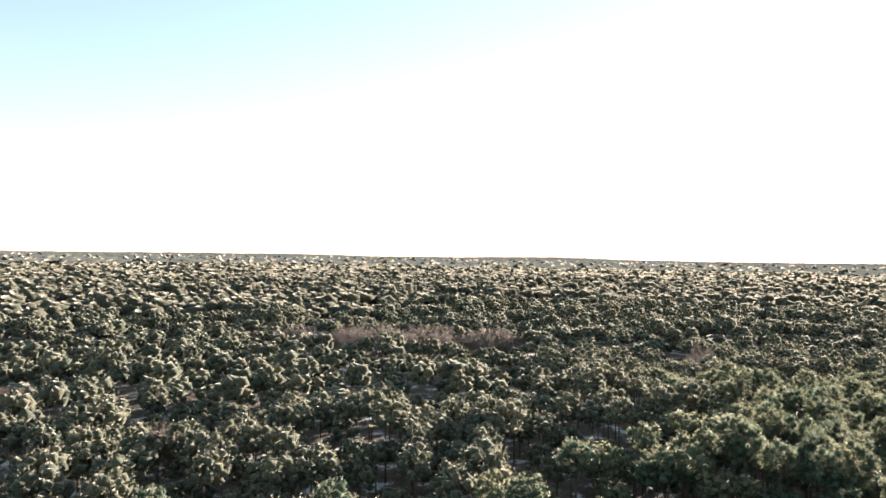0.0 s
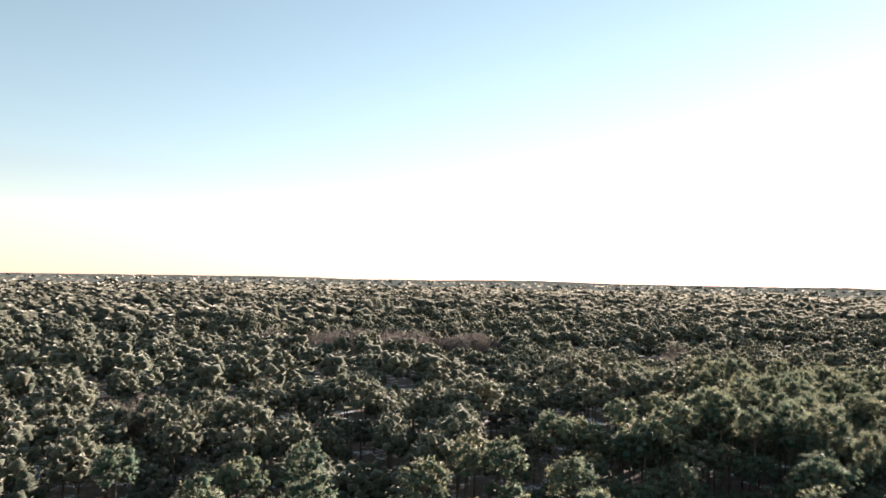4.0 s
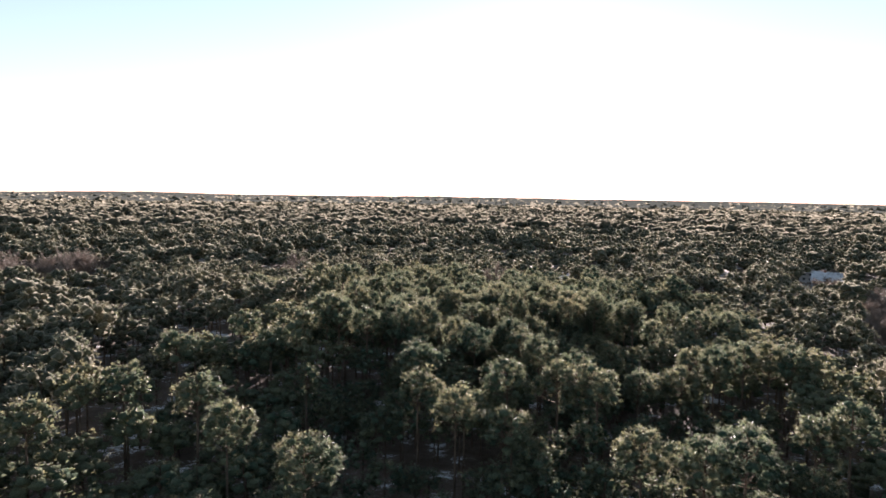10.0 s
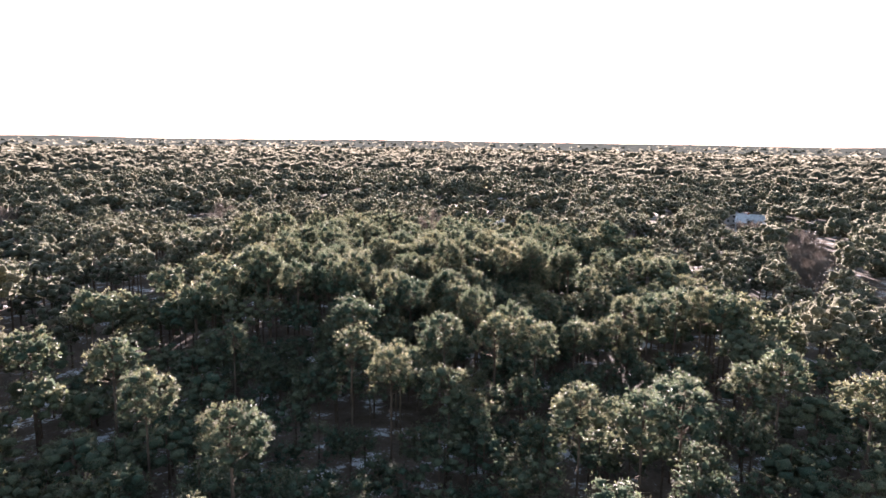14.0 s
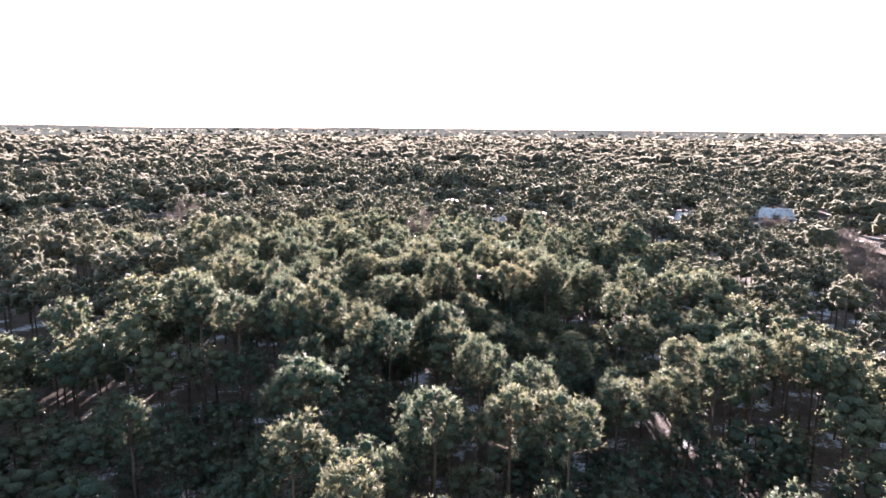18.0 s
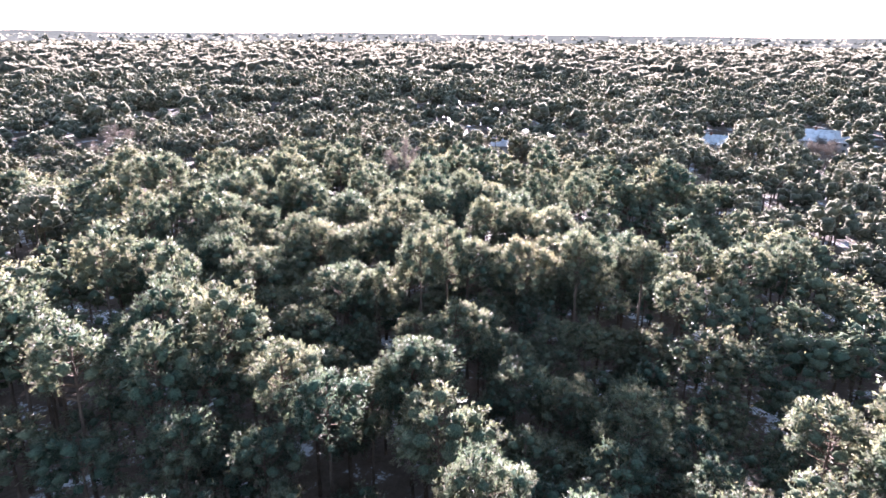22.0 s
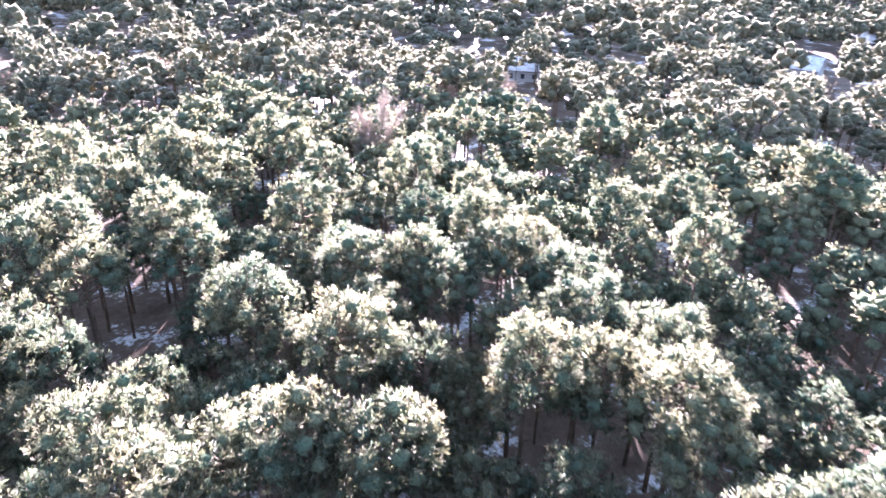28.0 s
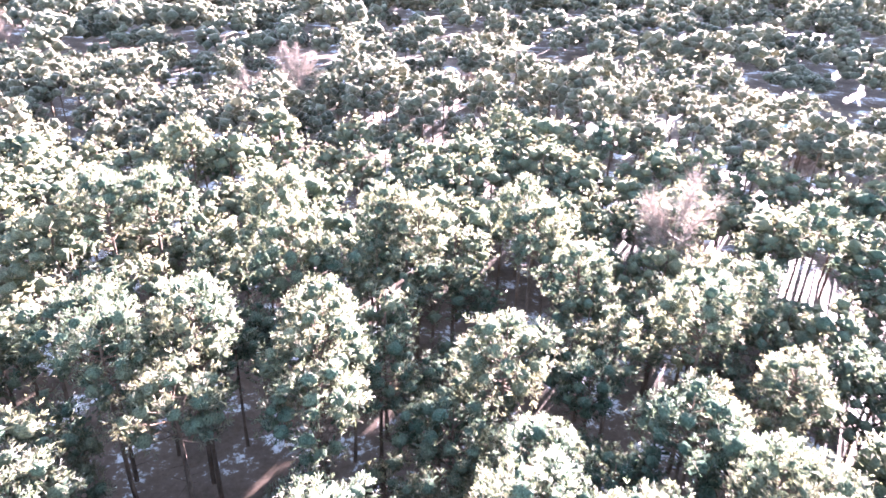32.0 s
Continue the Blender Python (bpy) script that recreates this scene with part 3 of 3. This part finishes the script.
grove("distant_pine_wood", coarse_spots, COARSE, "dense green pine wood with rounded crowns", BROAD_NEEDLES, MASS)
grove("far_woods", far_spots, FAR, "far wooded plain of dark green pines", BROAD_NEEDLES, WIDE_NEEDLES)
grove("farthest_woods", farthest_spots, FARTHEST, "far wooded plain of dark green pines", BROAD_NEEDLES, WIDE_NEEDLES)
grove("skyline_woods", skyline_spots, SKYLINE, "far wooded plain of dark green pines", BROAD_NEEDLES, WIDE_NEEDLES)


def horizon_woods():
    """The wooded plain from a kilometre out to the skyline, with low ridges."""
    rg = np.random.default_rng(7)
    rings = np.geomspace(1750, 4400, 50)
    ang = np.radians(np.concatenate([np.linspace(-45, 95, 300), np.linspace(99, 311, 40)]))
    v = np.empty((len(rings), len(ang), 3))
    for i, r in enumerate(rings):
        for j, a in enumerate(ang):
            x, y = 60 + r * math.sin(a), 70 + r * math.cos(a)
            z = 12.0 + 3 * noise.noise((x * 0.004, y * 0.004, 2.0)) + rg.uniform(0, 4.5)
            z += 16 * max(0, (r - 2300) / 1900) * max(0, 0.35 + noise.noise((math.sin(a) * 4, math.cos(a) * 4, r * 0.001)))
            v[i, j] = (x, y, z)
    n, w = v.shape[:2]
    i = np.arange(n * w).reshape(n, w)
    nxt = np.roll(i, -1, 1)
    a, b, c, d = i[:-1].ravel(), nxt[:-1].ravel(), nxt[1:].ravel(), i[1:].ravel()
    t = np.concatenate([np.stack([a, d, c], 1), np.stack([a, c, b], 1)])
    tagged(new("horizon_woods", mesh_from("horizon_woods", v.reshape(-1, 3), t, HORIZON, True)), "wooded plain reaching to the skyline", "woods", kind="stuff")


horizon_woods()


# ---- bare trees ----
def bare_arrays(seed, height, spread, per, width):
    """A leafless broadleaf tree: trunk, limbs, and a haze of fine twigs."""
    rg = np.random.default_rng(seed)
    trunk = tube([(0, 0, 0), (0.1, 0.05, 0.25 * height), (-0.08, 0.1, 0.5 * height), (0.05, 0, 0.8 * height)], np.array((0.16, 0.12, 0.09, 0.03)) * height / 12, 6)
    limbs, base, way = [], [], []
    for i in range(18):
        f = 0.22 + 0.6 * i / 18
        a = i * 2.4 + rg.uniform(-0.4, 0.4)
        out = spread * (1.15 - 0.6 * f) * rg.uniform(0.7, 1.1)
        p0 = np.array((0, 0, f * height))
        p2 = p0 + (math.cos(a) * out, math.sin(a) * out, height * rg.uniform(0.16, 0.32))
        p1 = (p0 + p2) / 2 + (0, 0, -0.05 * height)
        limbs.append(tube([p0, p1, p2], (0.06, 0.04, 0.012), 3))
        for q in np.linspace(0.3, 1.0, 7):
            at = p0 * (1 - q) ** 2 + 2 * p1 * q * (1 - q) + p2 * q * q
            for n in range(2):
                base.append(at)
                way.append(unit((p2 - p0) / out + rg.normal(0, 0.5, 3) + (0, 0, 0.5)))
    twigs = sprays(rg, np.array(base), np.array(way), per, 0.12 * height, width, 0.5, True)[:2]
    return trunk, joined(limbs), twigs


BARE = []
for k, (wide, per, thick) in enumerate(((2.6, 4, 0.08), (3.1, 4, 0.08), (3.6, 4, 0.08), (2.9, 14, 0.035), (3.3, 14, 0.035))):
    t, m, w = bare_arrays(200 + k, 12.0, wide, per, thick)
    top = mesh_from("crown", *joined([m, w]), TWIG)
    BARE.append((mesh_from("trunk", *t, TWIG, True), top))


def bare_tree(k, x, y, h, label):
    root = new("bare_tree")
    root.matrix_basis = Matrix.LocRotScale((x, y, height_at(x, y) - 0.05), Euler((0, 0, rng.uniform(0, 6.28))), (h / 12 * 1.05, h / 12 * 1.05, h / 12))
    for name, me in zip(("trunk", "crown"), BARE[k]):
        new(name, me).parent = root
    return tagged(root, label, "bare tree", "leafless trees in the openings")


def bare_group(gx, gy, a, b, turn, count, low, high, label):
    c, s = math.cos(radians(turn)), math.sin(radians(turn))
    for i in range(count):
        r, f = math.sqrt(rng.random()), rng.uniform(0, 6.28)
        u, w = a * r * math.cos(f), b * r * math.sin(f)
        bare_tree(i % 3, gx + u * c - w * s, gy + u * s + w * c, rng.uniform(low, high), label)


bare_group(-20, 322, 60, 20, 0, 90, 12, 16.5, "leafless grey-brown tree among pines")
bare_group(232, 101, 48, 9, 26, 44, 7, 12, "leafless tan tree beside a snowy clearing")
bare_group(296, 158, 34, 8, 20, 30, 4, 8, "low leafless pale shrub near a house")
bare_group(262, 177, 30, 6, 28, 14, 4, 7, "low leafless pale shrub near a house")
bare_group(199, 229, 9, 4, 135, 5, 7, 10, "leafless sunlit pale tree beside a snowy clearing")
bare_group(149, 294, 7, 4, 135, 4, 7, 10, "leafless sunlit pale tree beside a snowy clearing")
for bx, by, bh in ((-54.9, 136.7, 17), (-114, 183, 15), (-110, 187, 14), (-119, 181, 15), (105, 276, 17), (145, 190.3, 18.5), (96, 262, 15)):
    bare_tree(3 + int(bh) % 2, bx, by, bh, "tall leafless reddish-brown tree among pines")


# ---- houses ----
SNOW = rough_material("roof_snow", [(0.25, (0.2, 0.2, 0.21)), (0.42, (0.5, 0.52, 0.55)), (0.8, (0.72, 0.73, 0.76))], 0.8, 0.6, 0.3)
SIDING = rough_material("painted_siding", [(0.2, (0.3, 0.31, 0.33)), (0.6, (0.42, 0.43, 0.44)), (0.9, (0.5, 0.5, 0.5))], 0.9, 0.7, 0.15, (0.2, 0.2, 6))
DARKTRIM = rough_material("dark_trim", [(0.2, (0.04, 0.04, 0.045)), (0.8, (0.09, 0.09, 0.1))], 2.0, 0.6, 0.1)
BRICK = rough_material("chimney_brick", [(0.2, (0.16, 0.07, 0.05)), (0.6, (0.28, 0.13, 0.09)), (0.9, (0.36, 0.2, 0.15))], 4.0, 0.9, 0.5)
TEAL = rough_material("teal_metal_roof", [(0.2, (0.16, 0.36, 0.38)), (0.8, (0.3, 0.5, 0.52))], 1.2, 0.45, 0.1)
PANE, pn, pl = material("window_glass")
pb = pn.new("ShaderNodeBsdfPrincipled")
pb.inputs["Base Color"].default_value, pb.inputs["Roughness"].default_value = (0.03, 0.04, 0.05, 1), 0.08
pl.new(pb.outputs[0], pn.new("ShaderNodeOutputMaterial").inputs["Surface"])


def box_part(name, parent, mat, x0, x1, y0, y1, z0, z1, bevel=0.02, label=""):
    bm = bmesh.new()
    bmesh.ops.create_cube(bm, size=1)
    for v in bm.verts:
        v.co = (x0 + (v.co.x + 0.5) * (x1 - x0), y0 + (v.co.y + 0.5) * (y1 - y0), z0 + (v.co.z + 0.5) * (z1 - z0))
    bmesh.ops.bevel(bm, geom=bm.edges[:], offset=bevel, segments=1, affect="EDGES")
    me = bpy.data.meshes.new(name)
    bm.to_mesh(me)
    bm.free()
    me.materials.append(mat)
    ob = new(name, me)
    ob.parent = parent
    return tagged(ob, label) if label else ob


def prism_part(name, parent, mat, profile, x0, x1):
    """A profile in y and z, drawn out along x."""
    bm = bmesh.new()
    ends = [[bm.verts.new((x, y, z)) for y, z in profile] for x in (x0, x1)]
    bm.faces.new(ends[0])
    bm.faces.new(ends[1][::-1])
    n = len(profile)
    for i in range(n):
        bm.faces.new((ends[0][i], ends[1][i], ends[1][(i + 1) % n], ends[0][(i + 1) % n]))
    bmesh.ops.recalc_face_normals(bm, faces=bm.faces[:])
    me = bpy.data.meshes.new(name)
    bm.to_mesh(me)
    bm.free()
    me.materials.append(mat)
    ob = new(name, me)
    ob.parent = parent
    return ob


def house(x, y, turn, length, width, eave, rise, label, roof_mat=SNOW, name="house"):
    root = new(name)
    root.matrix_basis = pose(x, y, height_at(x, y) - 0.1, 0, 0, turn)
    l, w = length / 2, width / 2
    prism_part("wall", root, SIDING, [(-w, 0), (w, 0), (w, eave), (0, eave + rise), (-w, eave)], -l, l)
    t = 0.28
    for side in (-1, 1):
        e = side * (w + 0.45)
        drop = rise * 0.45 / w
        prism_part("roof", root, roof_mat, [(0, eave + rise + 0.02), (0, eave + rise + t), (e, eave - drop + t), (e, eave - drop + 0.02)], -l - 0.4, l + 0.4)
        box_part("gutter", root, DARKTRIM, -l - 0.4, l + 0.4, min(e, e + side * 0.12), max(e, e + side * 0.12), eave - drop, eave - drop + 0.13)
        n = max(2, int(length / 2.8))
        for i in range(n):
            cx = -l + (i + 0.5) * length / n
            face = side * w
            for z0 in ([0.95, 3.6] if eave > 4.6 else [0.95]):
                win = box_part("window", root, DARKTRIM, cx - 0.55, cx + 0.55, min(face, face + side * 0.07), max(face, face + side * 0.07), z0, z0 + 1.35)
                box_part("pane", win, PANE, cx - 0.46, cx + 0.46, min(face + side * 0.05, face + side * 0.09), max(face + side * 0.05, face + side * 0.09), z0 + 0.09, z0 + 1.26, 0.005)
    box_part("door", root, DARKTRIM, -l - 0.06, -l + 0.02, -0.5, 0.5, 0.1, 2.15)
    if roof_mat is SNOW:
        ch = box_part("chimney", root, BRICK, l * 0.35, l * 0.35 + 0.9, -0.45, 0.45, eave, eave + rise + 1.1)
        box_part("cap", ch, DARKTRIM, l * 0.35 - 0.08, l * 0.35 + 0.98, -0.53, 0.53, eave + rise + 1.1, eave + rise + 1.22)
    return tagged(root, label, "house" if name == "house" else "shed", "houses among the pines" if name == "house" else "")


house(333, 171, 111, 17, 10, 4.9, 3.6, "grey house with a snow-covered gable roof among pines")
house(303, 199, 100, 9, 7, 3.4, 3.0, "small grey house with a snow-covered gable roof among pines")
house(360, 200, 120, 14, 9, 4.9, 3.2, "grey house with a snow-covered gable roof among pines")
house(231, 247, 132, 13, 9, 3.2, 2.6, "low grey house with a snow-covered gable roof in a clearing")
house(-76, 440, 12, 12, 8, 5.2, 2.6, "pale two-storey house with a snowy roof behind bare trees")
house(209, 258, 140, 5, 4, 2.3, 1.0, "small shed with a teal metal roof in a snowy clearing", TEAL, "shed")
